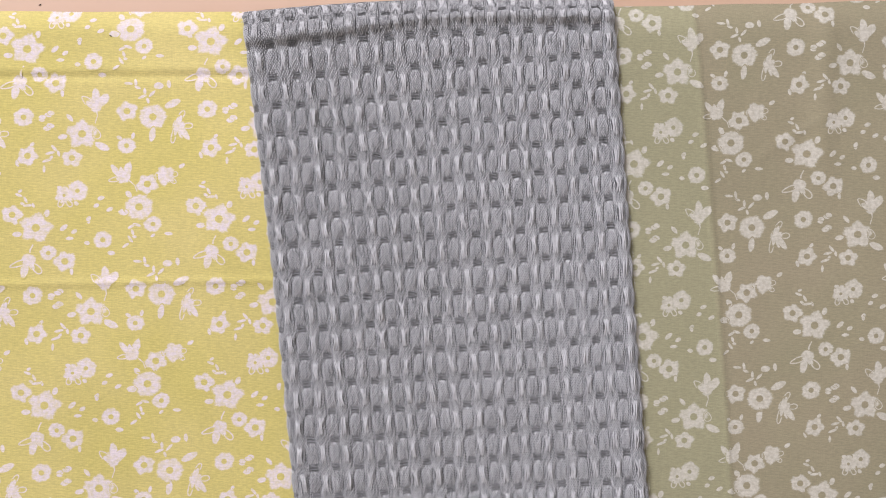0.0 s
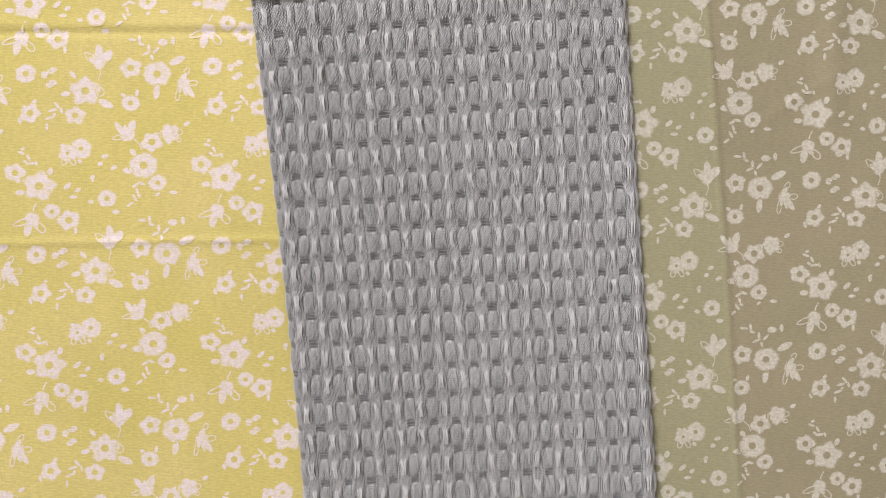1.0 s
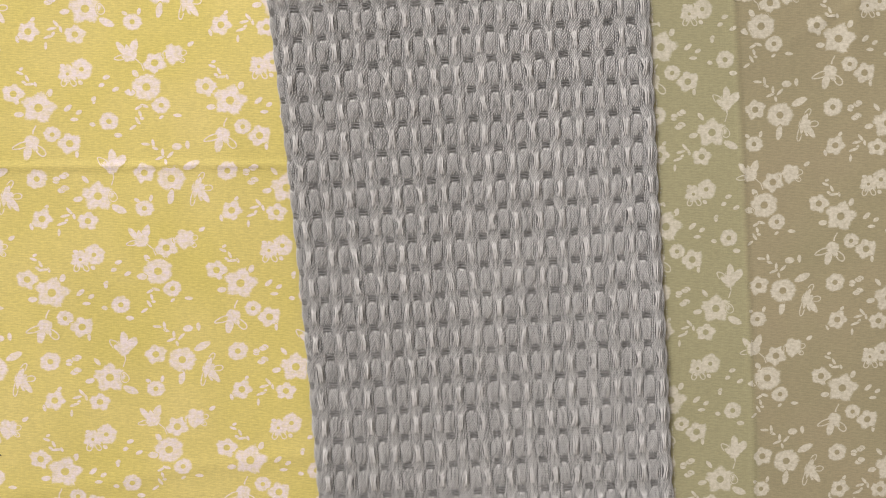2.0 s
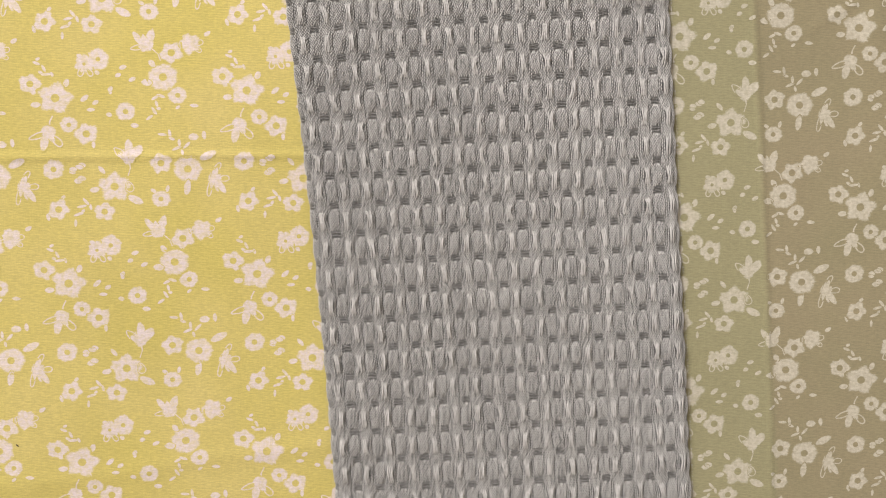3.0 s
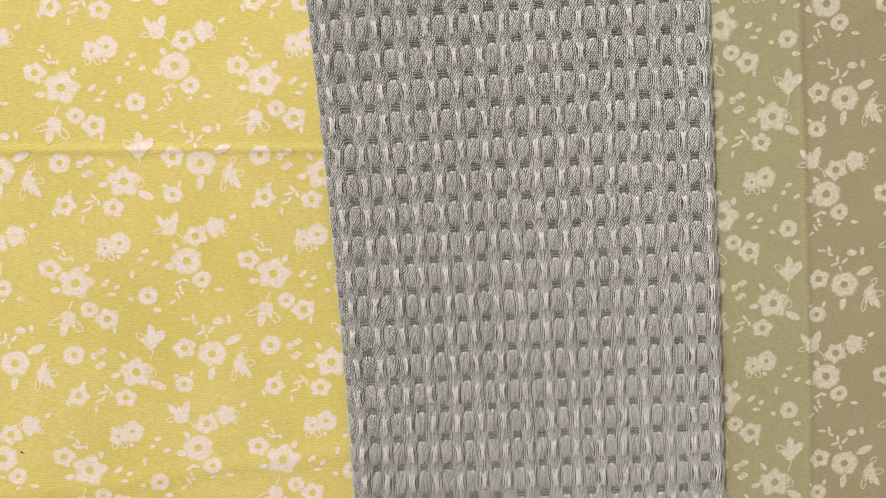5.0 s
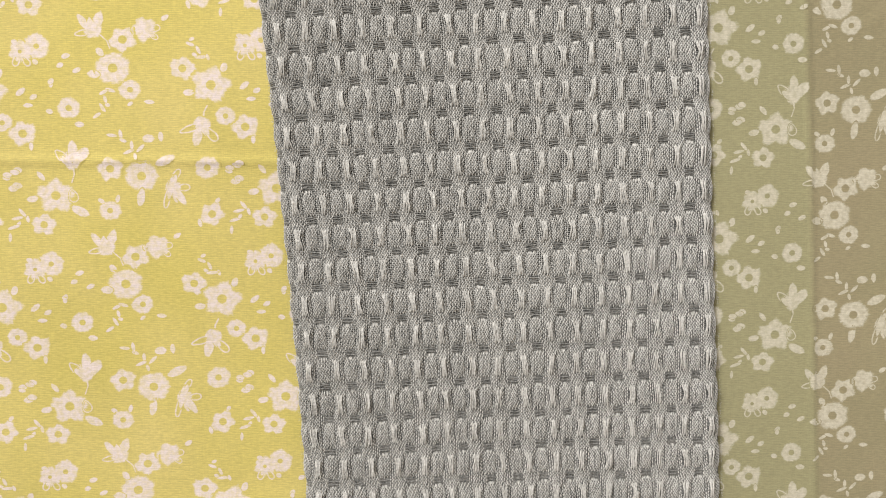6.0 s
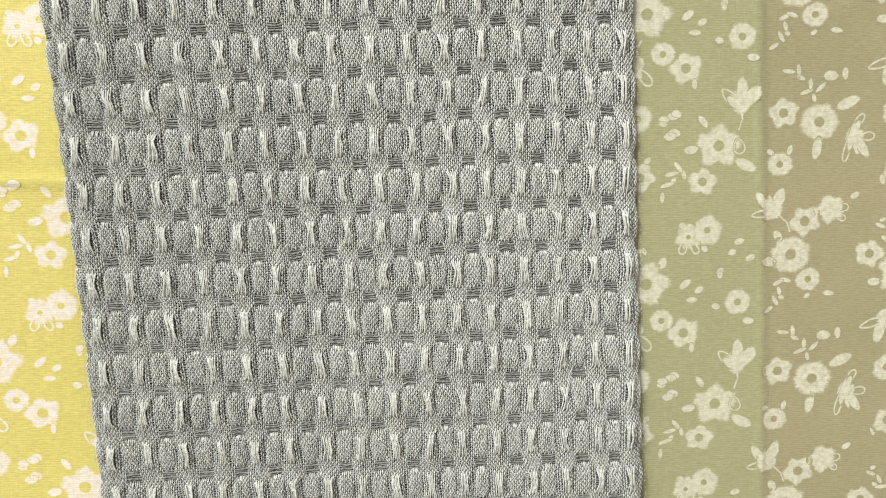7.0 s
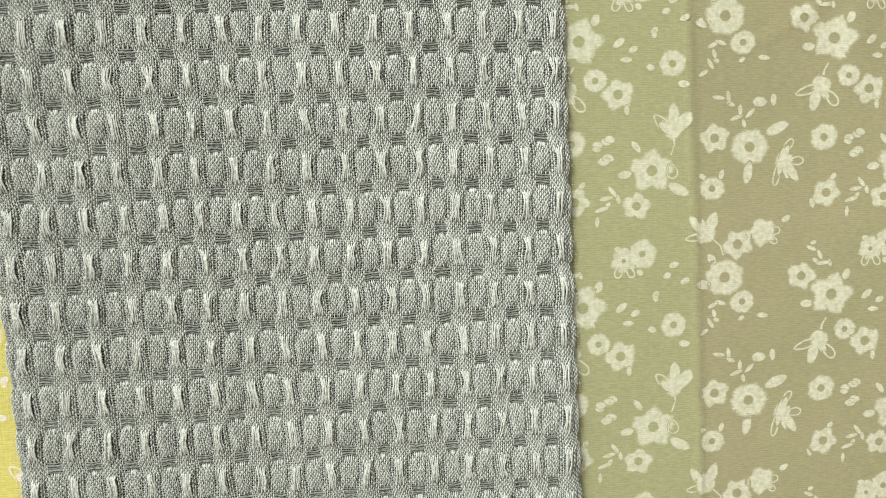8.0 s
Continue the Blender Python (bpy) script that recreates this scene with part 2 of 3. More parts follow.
        me = mesh_of(name, verts, [f[::-1] for f in self.faces], mat)
        me.attributes.new("ink", "FLOAT", "POINT").data.foreach_set("value", self.cover)
        return me


def petals(r, depth, count, wobble=0.0):
    return lambda a: r * (1 - depth * (0.5 - 0.5 * math.cos(count * a)) ** 1.4 + wobble * math.sin(2 * a + 1.0))


def big_flower(cx, cy, r, turn, loop):
    k = Ink()
    k.blob(cx, cy, petals(r, 0.26, 5, 0.04), r * 0.24, turn, 50)
    if loop:
        k.loop(cx + 24, cy, 18, 16, 1.3, 2.2)
    return k


def small_flower(cx, cy, r, turn):
    k = Ink()
    k.blob(cx, cy, petals(r, 0.22, 5, 0.06), r * 0.30, turn, 40)
    return k


def ring_flower(cx, cy, r, turn):
    k = Ink()
    k.blob(cx, cy, petals(r, 0.05, 7, 0.03), r * 0.27, turn, 36)
    return k


def tulip():
    k = Ink()
    k.blob(1237, 383, petals(14, 0.15, 3), 0, 0.5, 20)
    k.leaf(1237, 370, 26, 13, 1.5)
    k.leaf(1249, 377, 26, 15, -0.9)
    k.loop(1221, 377, 19, 14, 0.75)
    k.leaf(1228, 385, 20, 9, 0.7)
    k.stroke([(1238, 392), (1239, 404), (1235, 417)], 2.2)
    return k


def bell_flower():
    k = Ink()
    k.stroke([(1423, 304), (1418, 314), (1416, 326)], 3.0)
    k.blob(1415, 332, petals(12, 0.1, 3), 0, 0.3, 20)
    k.leaf(1409, 346, 32, 13, 1.75)
    k.leaf(1419, 339, 22, 9, 1.0)
    k.loop(1397, 338, 26, 12, -0.35, 3.0)
    k.loop(1428, 345, 24, 14, 0.85, 3.0)
    return k


def fan_flower():
    k = Ink()
    k.blob(1361, 112, petals(11, 0.15, 4), 0, 0.4, 20)
    k.loop(1353, 127, 30, 9, 1.75)
    k.loop(1364, 96, 24, 10, -1.0)
    k.loop(1375, 112, 19, 12, -0.1)
    k.leaf(1363, 120, 28, 9, 1.3)
    k.leaf(1370, 124, 30, 10, 0.95)
    k.leaf(1358, 112, 34, 8, 1.75)
    k.leaf(1362, 104, 22, 7, -1.2)
    return k


def crown_flower():
    k = Ink()
    k.blob(1268, 199, petals(13, 0.12, 4), 0, 0.8, 20)
    k.leaf(1256, 190, 26, 10, 0.95)
    k.leaf(1275, 188, 28, 13, -1.25)
    k.leaf(1266, 194, 22, 9, 1.4)
    k.loop(1253, 205, 18, 10, -0.2)
    k.stroke([(1277, 206), (1287, 215), (1291, 226)], 2.4)
    return k


def double_flower():
    k = Ink()
    k.blob(1192, 224, petals(17, 0.06, 5), 3.5, 0.2, 34)
    k.blob(1170, 232, petals(15, 0.2, 6), 2.5, 0.4, 34)
    k.loop(1165, 244, 17, 11, 1.9)
    k.loop(1178, 245, 15, 10, 1.0)
    k.leaf(1163, 219, 10, 7, 0.5)
    k.leaf(1190, 246, 9, 7, 0.9)
    return k


def looped_flower():
    k = Ink()
    k.blob(1338, 198, petals(17, 0.24, 5), 0, 0.7, 34)
    k.loop(1352, 197, 15, 11, -0.3, 2.0)
    k.loop(1350, 207, 15, 9, 0.6, 2.0)
    k.leaf(1366, 182, 12, 7, -0.6)
    return k


SPRIGS = [
    ((1154, 150, 15, 0.9), (1147, 158, 16, -0.2), (1161, 159, 11, 1.3), (1142, 171, 17, -0.3), (1137, 186, 12, 1.6), (1149, 166, 8, -0.9)),
    ((1281, 287, 14, -0.5), (1290, 284, 14, 0.3), (1283, 297, 11, 1.3), (1279, 309, 14, 1.0), (1271, 320, 13, -0.6), (1286, 305, 7, 0.2)),
    ((1291, 348, 15, 0.1), (1303, 347, 15, 1.4), (1306, 355, 11, 0.4), (1318, 362, 13, 1.5), (1314, 371, 16, -0.4), (1330, 366, 15, -0.8), (1323, 378, 10, 1.3)),
    ((1400, 218, 13, 0.4), (1402, 211, 8, -0.5), (1411, 226, 12, 1.1), (1415, 236, 18, -0.1), (1424, 236, 9, 1.2), (1406, 233, 8, 0.5)),
]
FLOWERS = [
    ("big", 1200, 125, 25, 0.35), ("small", 1183, 167, 16, 0.2), ("ring", 1274, 146, 14, 0.0), ("small", 1308, 213, 18, 0.9),
    ("ring", 1294, 253, 22, 0.4), ("ring", 1317, 283, 14, 0.7), ("small", 1275, 86, 17, 0.5), ("ring", 1318, 96, 21, 0.1),
    ("ring", 1409, 83, 16, 1.0), ("small", 1415, 150, 17, 1.2), ("small", 1389, 252, 17, 0.1), ("big", 1428, 275, 26, 0.1),
    ("ring", 1448, 319, 13, 0.3), ("small", 1475, 334, 18, 0.6), ("ring", 1233, 310, 15, 0.5),
]
LEAVES = [
    (1233, 147, 27, 12, 0.45), (1180, 97, 15, 7, 0.9), (1168, 130, 16, 9, -0.2), (1145, 92, 13, 8, 0.1), (1134, 101, 10, 6, 0.1), (1143, 115, 14, 9, -0.2),
    (1231, 237, 12, 7, -0.3), (1223, 250, 10, 7, -0.5), (1245, 257, 12, 7, -0.5), (1210, 277, 9, 6, 1.5), (1285, 129, 12, 6, -1.3), (1262, 132, 10, 6, 0.5),
    (1268, 262, 17, 11, 0.1), (1277, 231, 14, 9, 0.9), (1343, 300, 14, 6, 0.1), (1317, 303, 9, 5, -0.7),
]
LEAVES_MORE = [
    (1351, 73, 28, 12, -0.45), (1317, 127, 25, 11, 1.7), (1341, 352, 17, 11, 0.0), (1358, 349, 14, 7, 1.5), (1440, 83, 12, 8, 0.0), (1454, 76, 12, 8, 0.2),
    (1453, 98, 13, 9, 0.1), (1398, 163, 12, 6, 1.3), (1423, 130, 9, 6, -0.9), (1397, 286, 15, 9, -0.1), (1446, 250, 14, 9, -1.2), (1474, 275, 16, 8, -0.7),
    (1491, 282, 11, 7, -0.6), (1483, 294, 13, 6, 0.0), (1486, 352, 12, 6, 1.5), (1247, 333, 13, 8, 0.1), (1207, 315, 10, 7, 0.2), (1515, 260, 10, 7, -1.0),
]
ROUND = {"big": ("printed_flower", big_flower), "small": ("printed_small_flower", small_flower), "ring": ("printed_ring_flower", ring_flower)}
SHAPED = (("printed_tulip", tulip, 1237, 383), ("printed_bell_flower", bell_flower, 1415, 335), ("printed_fan_flower", fan_flower, 1361, 112),
          ("printed_crown_flower", crown_flower, 1268, 199), ("printed_double_flower", double_flower, 1180, 230), ("printed_looped_flower", looped_flower, 1338, 198))
TWIGS = [(x, y, length, 4.8, lean) for points in SPRIGS for x, y, length, lean in points]


def printed_cloth(name, label, height, edge, sheet, print_area, origin, across, down, fabric, ink, group):
    """A folded cloth with a printed pattern that repeats by the steps across and down (mm)."""
    cloth = tagged(new(name), label, "cloth", group)
    part("fabric", cloth_sheet("fabric", height, edge, *sheet, fabric), cloth)
    shaped = [(title, build().settle(), x, y) for title, build, x, y in SHAPED]
    basis = Matrix(((across[0], down[0]), (across[1], down[1]))) @ Matrix(((305, 13), (-13, 310))).inverted()
    x0, x1, y0, y1 = print_area
    leaves = Ink()
    placed = []
    for a in range(-5, 6):
        for b in range(-5, 6):
            ox, oy = origin[0] + a * across[0] + b * down[0], origin[1] + a * across[1] + b * down[1]

            def to_cloth(x, y, ox=ox, oy=oy):
                v = basis @ Vector((x - 1200, y - 125))
                return ox + v.x, min(oy + v.y, edge(ox + v.x))

            def inside(x, y):
                X, Y = to_cloth(x, y)
                return x0 < X < x1 and y0 < Y < y1 - 0.5

            for kind, x, y, r, turn in FLOWERS:
                if inside(x, y):
                    title, build = ROUND[kind]
                    shape = build(x, y, r, turn, x == 1200) if kind == "big" else build(x, y, r, turn)
                    part(title, shape.drape(title, to_cloth, height, ink), cloth)
            for title, shape, x, y in shaped:
                if inside(x, y):
                    part(title, shape.drape(title, to_cloth, height, ink), cloth)
            for x, y, length, width, lean in LEAVES + LEAVES_MORE + TWIGS:
                if inside(x, y):
                    k = Ink()
                    k.leaf(x, y, length, width, lean)
                    n = len(leaves.verts)
                    leaves.verts += [to_cloth(*v) for v in k.verts]
                    leaves.cover += k.cover
                    leaves.layer += [1 + (len(leaves.verts) // 60) % 3] * len(k.verts)
                    leaves.faces += [tuple(i + n for i in f) for f in k.faces]
    tagged(part("printed_leaves", leaves.drape("printed_leaves", lambda x, y: (x, y), height, ink), cloth, "small pale printed leaves and buds"), kind="stuff")
    return cloth


printed_cloth("yellow_cloth", "yellow cotton cloth with white flower print, folded, creased", yellow_height, yellow_edge,
              (-240, -30, -190), (-185, -49, -160, 81), (-117.0, -19.0), (58.55, 0.93), (0.43, -57.5), YELLOW, YELLOW_PRINT, "folded cloths on the table")
printed_cloth("olive_cloth", "olive beige cotton cloth with pale flower print, folded", olive_height, olive_edge,
              (30, 240, -190), (52, 180, -160, 77), (77.63, 53.22), (58.54, 1.57), (1.06, -57.5), OLIVE, OLIVE_PRINT, "folded cloths on the table")


# ---- waffle-weave towel ----
CELL_U, CELL_V = 7.36, 9.34        # size of a waffle cell in mm
PER_U, PER_V = 19, 18              # threads in a cell
TOWEL_TOP, TOWEL_END = 80.5, -140.0
HEM = 8.5                          # depth of the folded top, seen from above
ARC_TOP = TOWEL_TOP + HEM          # the same end, measured along the cloth


def towel_left(y):
    return -59.6 - 0.0612 * y + 1.5 * (1 - ((y + 22) / 100) ** 2) - 0.3


def towel_right(y):
    return 59.7 - 0.039 * y


def smooth_field(rng, nu, nv, shape):
    """A soft random field of the given shape from nu x nv random values."""
    g = rng.uniform(-1, 1, (nu + 2, nv + 2))
    a, b = np.linspace(0, nu, shape[0]), np.linspace(0, nv, shape[1])
    i, j = np.floor(a).astype(int), np.floor(b).astype(int)
    fa, fb = a - i, b - j
    fa, fb = (fa * fa * (3 - 2 * fa))[:, None], (fb * fb * (3 - 2 * fb))[None, :]
    return (g[np.ix_(i, j)] * (1 - fa) + g[np.ix_(i + 1, j)] * fa) * (1 - fb) + (g[np.ix_(i, j + 1)] * (1 - fa) + g[np.ix_(i + 1, j + 1)] * fa) * fb


def towel_surface(U, Y):
    """Place in mm of the towel's middle surface at U (0 to 1 across) and Y (mm)."""
    Y = np.where(Y > TOWEL_TOP - HEM, TOWEL_TOP - HEM + (Y - TOWEL_TOP + HEM) * 0.5, Y)
    left, right = towel_left(Y), towel_right(Y)
    X = left + (right - left) * U
    top = TOWEL_TOP - 3.4 * (1 - U) ** 3 - 1.6 * U ** 4
    Y = Y - (TOWEL_TOP - top) * np.exp(-(TOWEL_TOP - Y) / 14.0)
    Z = 6.2 + 0.35 * np.sin(X / 19 + 1) * np.cos(Y / 27) + 0.25 * np.sin(Y / 11 + X / 31)
    hem = HEM + 1.6 * (1 - U) ** 3 + 0.5 * np.sin(9 * U)
    Z = Z + 2.5 / (1 + np.exp(-(Y - top + hem) / 0.45)) * np.clip(0.35 + (1 - U) / 0.15, 0, 1)
    d = np.minimum((X - left) / 4.0, (right - X) / 3.0)
    d = np.clip(d, 0, 1)
    e = np.clip((top - Y) / 10.0, 0, 1)
    rest = 2.9 * np.clip((top - Y) / 1.6, 0, 1)               # the towel lies on the two cloths
    return X, Y, rest + (Z - 2.9) * np.sqrt(np.clip(1 - (1 - d) ** 2, 0, 1)) * (1 - (1 - e) ** 1.4)


def skew(x, y):
    """How far the cross threads lean, in mm along the towel."""
    return (0.027 + 0.0003 * y) * (x - 53.0) * np.clip((TOWEL_TOP - y) / 25, 0, 1)


def waffle_towel():
    towel = tagged(new("waffle_towel"), "grey waffle-weave towel folded and laid over both cloths", "towel", "folded cloths on the table")
    rng = np.random.default_rng(7)
    width = 117.5
    nu = int(width / CELL_U * PER_U) + 1
    nv = int((ARC_TOP - TOWEL_END) / CELL_V * PER_V)
    I, J = np.meshgrid(np.arange(nu), np.arange(nv), indexing="ij")
    cu = (I + 0.5) / PER_U - 4.16 / CELL_U                       # a warp float sits where cu is whole
    y_plain = ARC_TOP - (J + 0.5) * CELL_V / PER_V
    cv = (y_plain - 21.6) / CELL_V                              # a weft float sits where cv is whole
    iu, jv = np.round(cu), np.round(cv)
    iu2, jv2 = np.floor(cu), np.floor(cv)                       # half a cell further
    du, dv = cu - iu, cv - jv
    du2, dv2 = cu - iu2 - 0.5, cv - jv2 - 0.5
    warp_float = (np.abs(du) < 0.135) & (np.abs(dv2) < 0.285)
    weft_float = (np.abs(du2) < 0.19) & (np.abs(dv) < 0.14)
    arch = (np.abs(du2) < 0.09) & (dv <= -0.14) & (dv > -0.195 + 1.6 * du2 ** 2)   # short pale loops beside each dark bar
    plain = (I + J) % 2 == 0
    over = np.where(warp_float | arch, True, np.where(weft_float, False, plain))
    # relief of the cells
    relief = 0.30 * np.exp(-(du / 0.20) ** 2) * np.exp(-(dv2 / 0.33) ** 2)
    relief += 0.24 * np.exp(-(du2 / 0.20) ** 2) * np.exp(-(dv2 / 0.26) ** 2)
    relief -= 0.18 * np.exp(-(dv / 0.17) ** 2)
    relief -= 0.30 * np.exp(-(du2 / 0.22) ** 2) * np.exp(-(dv / 0.17) ** 2)
    relief -= 0.50 * np.exp(-((np.hypot(du2, 0.62 * dv2) - 0.27) / 0.065) ** 2) * np.exp(-(dv2 / 0.40) ** 4)
    relief += 0.18 * np.exp(-(du / 0.19) ** 2)
    # uneven pull of the threads
    jx = 0.30 * smooth_field(rng, 32, 46, I.shape) + 0.22 * smooth_field(rng, 90, 120, I.shape)
    jy = 0.28 * smooth_field(rng, 32, 46, I.shape) + 0.18 * smooth_field(rng, 90, 120, I.shape)
    relief = relief * (1 + 0.45 * smooth_field(rng, 34, 52, I.shape)) + 0.12 * smooth_field(rng, 34, 52, I.shape)
    # float bundles draw together in the middle
    squeeze = np.where(warp_float, -0.26 * du * CELL_U * np.cos(dv2 / 0.285 * math.pi / 2), 0)
    bend = 0.28 * smooth_field(rng, 32, 54, I.shape) * np.where(warp_float, np.cos(dv2 / 0.285 * math.pi / 2), 0)
    squeeze_v = np.where(weft_float, -0.14 * dv * CELL_V * np.cos(du2 / 0.19 * math.pi / 2), 0)
    # threads part along both sides of each raised oval
    rim = np.abs(du2) - 0.27
    parting = 0.20 * np.sign(du2) * np.tanh(rim / 0.03) * np.exp(-(rim / 0.10) ** 2) * np.exp(-(dv2 / 0.34) ** 4)
    parting = np.where(warp_float, 0.4 * parting, parting)
    U = (I + 0.5) / nu
    X, Y, Z = towel_surface(U, y_plain)
    Y = Y + skew(X, y_plain)
    fall = np.clip((np.minimum(U, 1 - U) * width) / 2.0, 0, 1)
    Z = Z + rng.normal(0, 0.035, I.shape)
    Y = Y + rng.normal(0, 0.035, I.shape)
    X = X + rng.normal(0, 0.03, I.shape)
    X = X + (jx + squeeze + bend + parting) * fall
    # the folded sides bulge between the dark bars
    X = X + 0.15 * np.cos(2 * math.pi * cv) * np.sign(0.5 - U) * np.exp(-(np.minimum(U, 1 - U) * width / 2.2) ** 2)
    Y = Y + (jy + squeeze_v) * np.clip((ARC_TOP - y_plain) / 4, 0, 1)
    Z = Z + relief * np.where(y_plain > TOWEL_TOP - HEM, 0.5, 1.0) * (0.35 + 0.65 * fall) * np.clip((ARC_TOP - y_plain) / 3, 0.2, 1)
    lift = np.where(warp_float, 0.26 * np.cos(dv2 / 0.285 * math.pi / 2) + rng.normal(0, 0.16, (nu, 1)) * np.cos(dv2 / 0.285 * math.pi / 2), 0)
    lift = lift + np.where(warp_float, np.where(I % 2 == 0, 0.07, -0.07), 0)
    flat = np.where(y_plain > TOWEL_TOP - HEM, 0.45, 1.0)       # threads lie closer on the folded top
    warp_z = Z + flat * (np.where(over, 0.24, -0.22) + lift)
    weft_z = Z - flat * np.where(over, 0.18, -0.06) + np.where(weft_float & (J % 2 == 0), 0.16, 0.0)
    fat = (1 + 0.15 * rng.uniform(-1, 1, I.shape)) * (1 + 0.12 * smooth_field(rng, 60, 90, I.shape))

    def ribbons(along_warp):
        """Verts (threads, steps, 4) of half-round threads."""
        zz = warp_z if along_warp else weft_z
        half = (CELL_U / PER_U if along_warp else CELL_V / PER_V) * 0.5 * fat * np.where(warp_float if along_warp else weft_float, np.where(I % 2 == 0, 0.95, 0.75) if along_warp else np.where(J % 2 == 0, 0.85, 0.6), np.where(over == along_warp, 0.86 if along_warp else 0.8, 0.6))
        if not along_warp:
            half = half * np.where(y_plain > TOWEL_TOP - HEM, 0.5, 1.0)
        r = 0.14 * fat
        out = np.empty((*I.shape, 4, 3))
        for k, (s, h) in enumerate(((-1.0, -0.75), (-0.42, 0.9), (0.42, 0.9), (1.0, -0.75))):
            out[..., k, 0] = X + (s * half if along_warp else 0)
            out[..., k, 1] = Y + (0 if along_warp else -s * half)
            out[..., k, 2] = zz + h * r
        return out * MM

    def faces_of(along_warp):
        idx = np.arange(nu * nv * 4).reshape(nu, nv, 4)
        a, b = (idx[:, :-1], idx[:, 1:]) if along_warp else (idx[:-1, :], idx[1:, :])
        f = np.stack((a[..., :-1], b[..., :-1], b[..., 1:], a[..., 1:]), -1)
        return f

    def thread_part(name, verts, faces, mat, label, kind=""):
        used, inverse = np.unique(faces.ravel(), return_inverse=True)
        me = bpy.data.meshes.new(name)
        count = len(faces)
        me.vertices.add(len(used))
        me.vertices.foreach_set("co", verts[used].ravel())
        me.loops.add(count * 4)
        me.loops.foreach_set("vertex_index", inverse.astype(np.int32).ravel())
        me.polygons.add(count)
        me.polygons.foreach_set("loop_start", np.arange(0, count * 4, 4, dtype=np.int32))
        me.polygons.foreach_set("use_smooth", np.ones(count, dtype=bool))
        me.materials.append(mat)
        me.update(calc_edges=True)
        return tagged(part(name, me, towel, label), kind=kind)

    for along_warp, floats, fi, fj, ground_name, float_name, mat, label in (
            (True, warp_float, iu, jv2, "warp_weave", "warp_stitch", WARP, "pale grey lengthwise yarns"),
            (False, weft_float, iu2, jv, "weft_weave", "weft_stitch", WEFT, "dark grey crosswise yarns")):
        verts = ribbons(along_warp).reshape(-1, 3)
        faces = faces_of(along_warp)
        key = np.where(floats, (fi + 50) * 1000 + (fj + 500), -1).astype(int)
        fk = np.maximum(key[:, :-1], key[:, 1:]) if along_warp else np.maximum(key[:-1, :], key[1:, :])
        near = fk >= 0
        rows = (fk % 1000) - 500
        near &= (rows >= -13) & (rows <= 5)
        flat_key = np.repeat(np.where(near, fk, -1).ravel(), 3)
        flat_faces = faces.reshape(-1, 4)
        thread_part(ground_name, verts, flat_faces[flat_key < 0], mat, label, "stuff")
        order = np.argsort(flat_key, kind="stable")
        keys, starts = np.unique(flat_key[order], return_index=True)
        for k, chunk in zip(keys, np.split(flat_faces[order], starts[1:])):
            if k >= 0:
                thread_part(float_name, verts, chunk, mat, "")

    # the folded layers under the top weave
    n, m = 70, 130
    verts, faces = [], []
    for i in range(n + 1):
        for j in range(m + 1):
            along = np.float64(ARC_TOP - 0.5 + (TOWEL_END - ARC_TOP) * (j / m) ** 1.6)
            x, y, z = towel_surface(np.float64(0.006 + 0.988 * i / n), along)
            verts.append((float(x) * MM, float(y + skew(x, along)) * MM, max(float(z) - 1.3, 0.1) * MM))
    for i in range(n):
        for j in range(m):
            a = i * (m + 1) + j
            faces.append((a, a + 1, a + m + 2, a + m + 1))
    part("under_layer", mesh_of("under_layer", verts, faces, UNDER), towel, "grey folded inner layer of the towel")
    # loose fibres along the edges and over the weave
    verts, faces = [], []
    for k in range(1800):
        edge = k % 3
        y = rng.uniform(-140, 78)
        u = rng.uniform(0.0, 0.006) if edge == 0 else rng.uniform(0.994, 1.0) if edge == 1 else rng.uniform(0.02, 0.98)
        x, y, z = (float(v) for v in towel_surface(np.float64(u), np.float64(y)))
        a, length, curl = rng.uniform(0, math.tau), rng.uniform(0.3, 0.8), rng.uniform(-1.2, 1.2)
        if edge < 2:
            z, a = z + 1.2, (math.pi if edge == 0 else 0) + rng.uniform(-0.9, 0.9)
        base = len(verts)
        for i in range(5):
            f = i / 4
            px, py = x + length * f * math.cos(a + curl * f), y + length * f * math.sin(a + curl * f)
            for s in (-0.018, 0.018):
                verts.append(((px - s * math.sin(a)) * MM, (py + s * math.cos(a)) * MM, (z + 0.55 + 0.3 * math.sin(math.pi * f)) * MM))
        faces += [(base + 2 * i, base + 2 * i + 2, base + 2 * i + 3, base + 2 * i + 1) for i in range(4)]
    tagged(part("fuzz", mesh_of("fuzz", verts, faces, WARP), towel, "fine loose grey fibres"), kind="stuff")
    return towel


waffle_towel()


# ---- specks of lint ----
def lint_speck(x, y, z, size, turn, label):
    """A tiny crumpled dark fleck, about half a millimetre long."""
    bm = bmesh.new()
    bmesh.ops.create_icosphere(bm, subdivisions=2, radius=1.0)
    for v in bm.verts:
        v.co *= 1 + 0.35 * noise.noise(v.co * 1.7 + Vector((x, y, 0)))
        v.co = Vector((v.co.x, v.co.y * 0.45, v.co.z * 0.3)) * size * MM
    me = bpy.data.meshes.new("lint_speck")
    bm.to_mesh(me)
    bm.free()
    me.materials.append(LINT)
    ob = new("lint_speck", me)
    ob.matrix_world = pose(x * MM, y * MM, (z + size * 0.25) * MM, 0, 0, turn)
    return tagged(ob, label, "lint", "specks of lint")


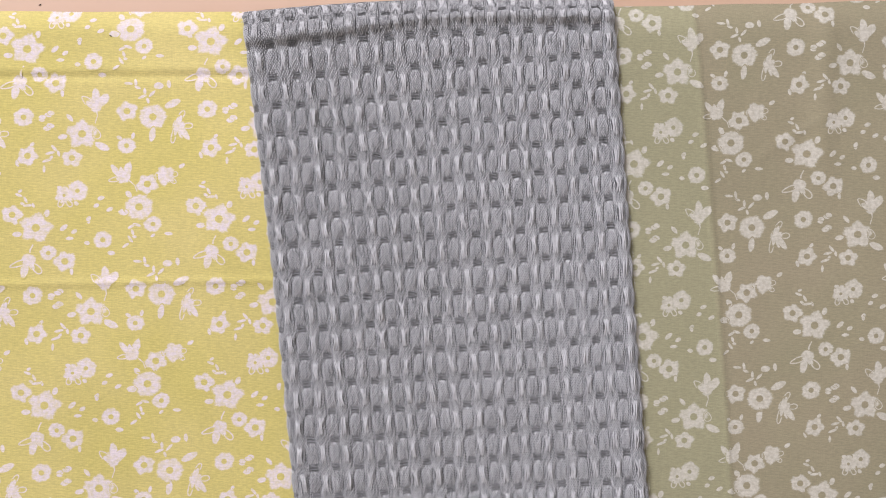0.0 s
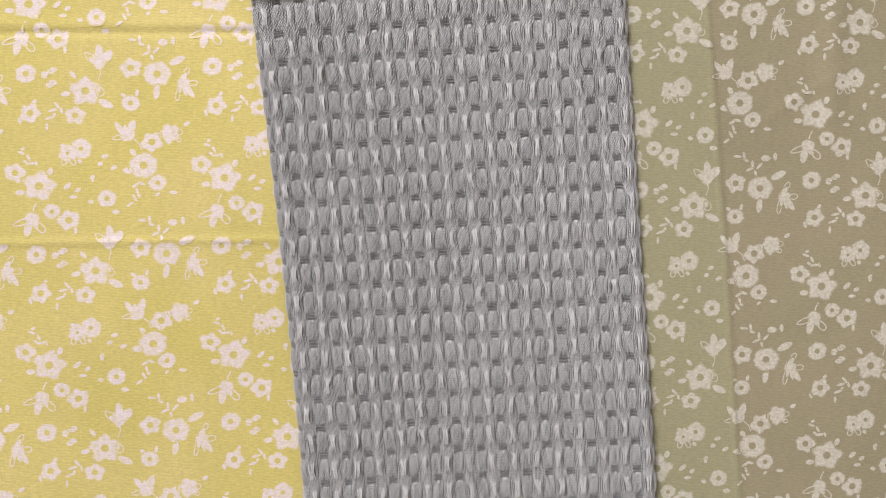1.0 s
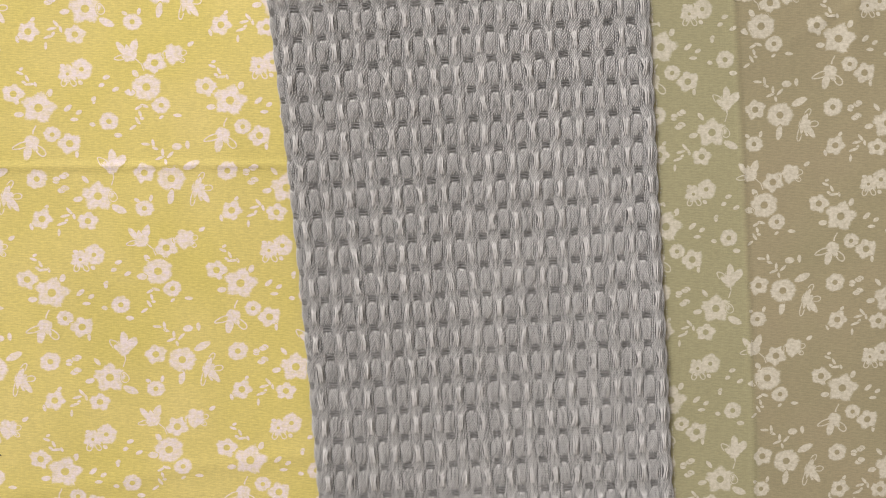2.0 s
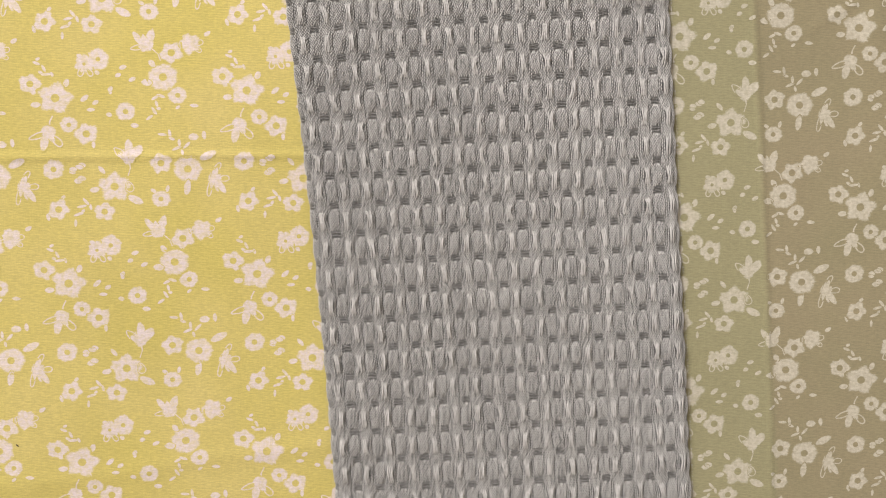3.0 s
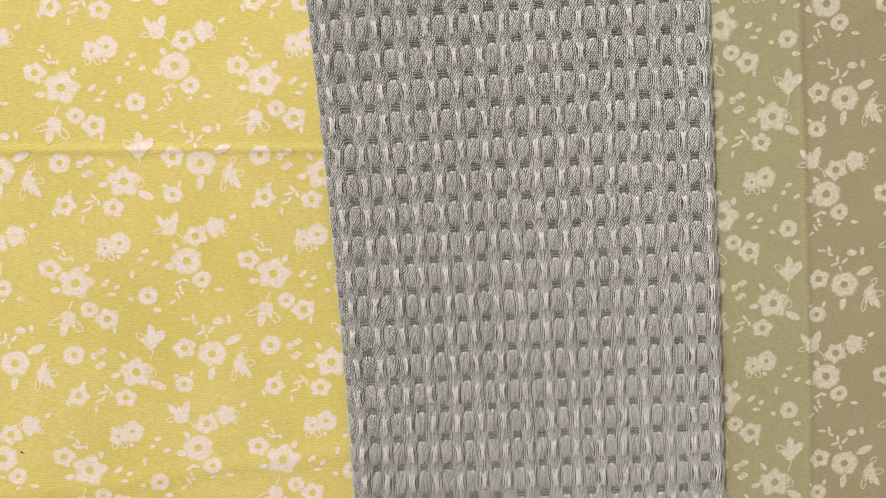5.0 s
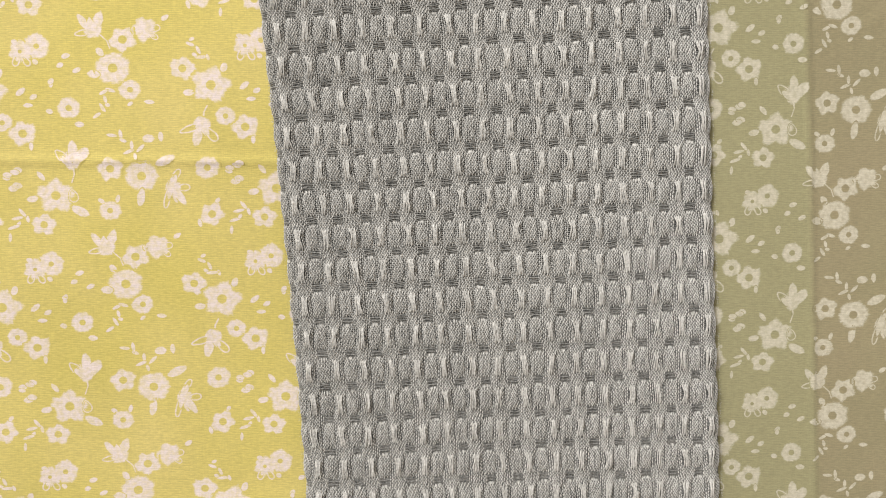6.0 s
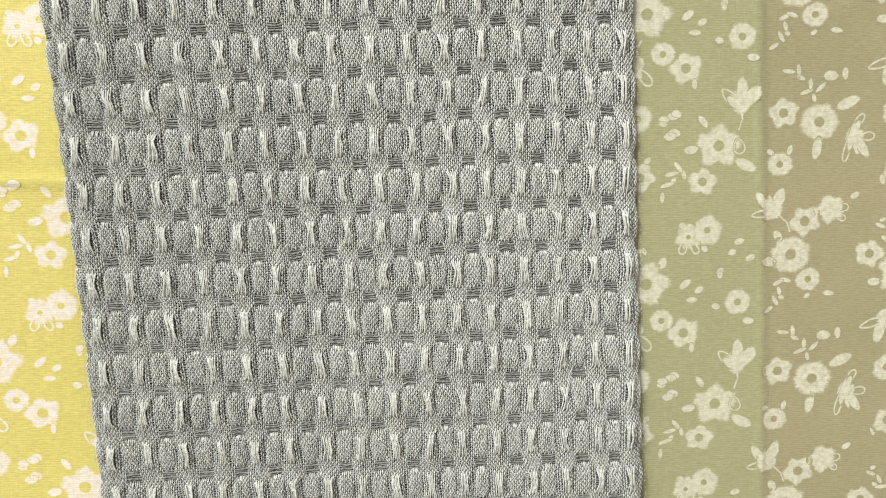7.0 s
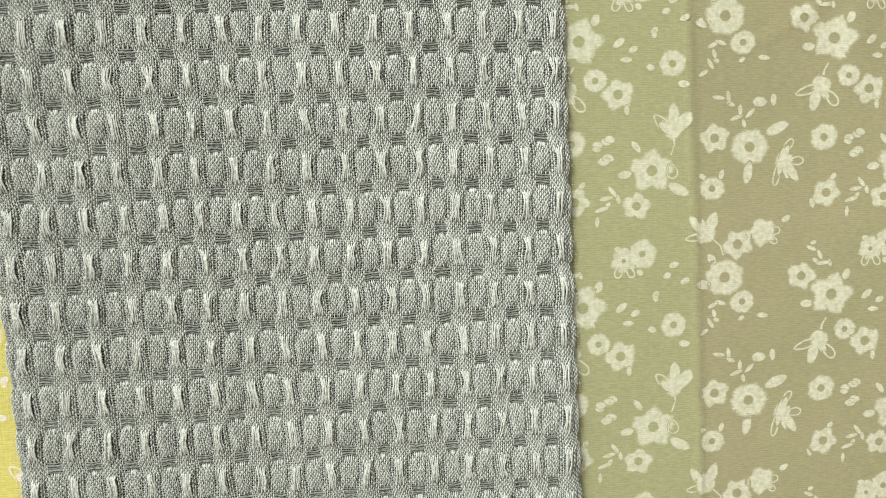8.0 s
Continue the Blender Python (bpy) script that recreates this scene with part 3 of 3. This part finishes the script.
LINT = yarn("dark_brown_lint", (0.06, 0.045, 0.03), (0.12, 0.09, 0.06))
lint_speck(-130.2, 81.0, 0.0, 0.45, 20, "tiny dark brown speck on the tan table")
lint_speck(-107.0, 69.7, yellow_height(-107.0, 69.7), 0.4, -30, "tiny dark brown speck on the yellow cloth")
lint_speck(-152.1, -99.9, yellow_height(-152.1, -99.9), 0.5, -40, "tiny dark brown speck on the yellow cloth")
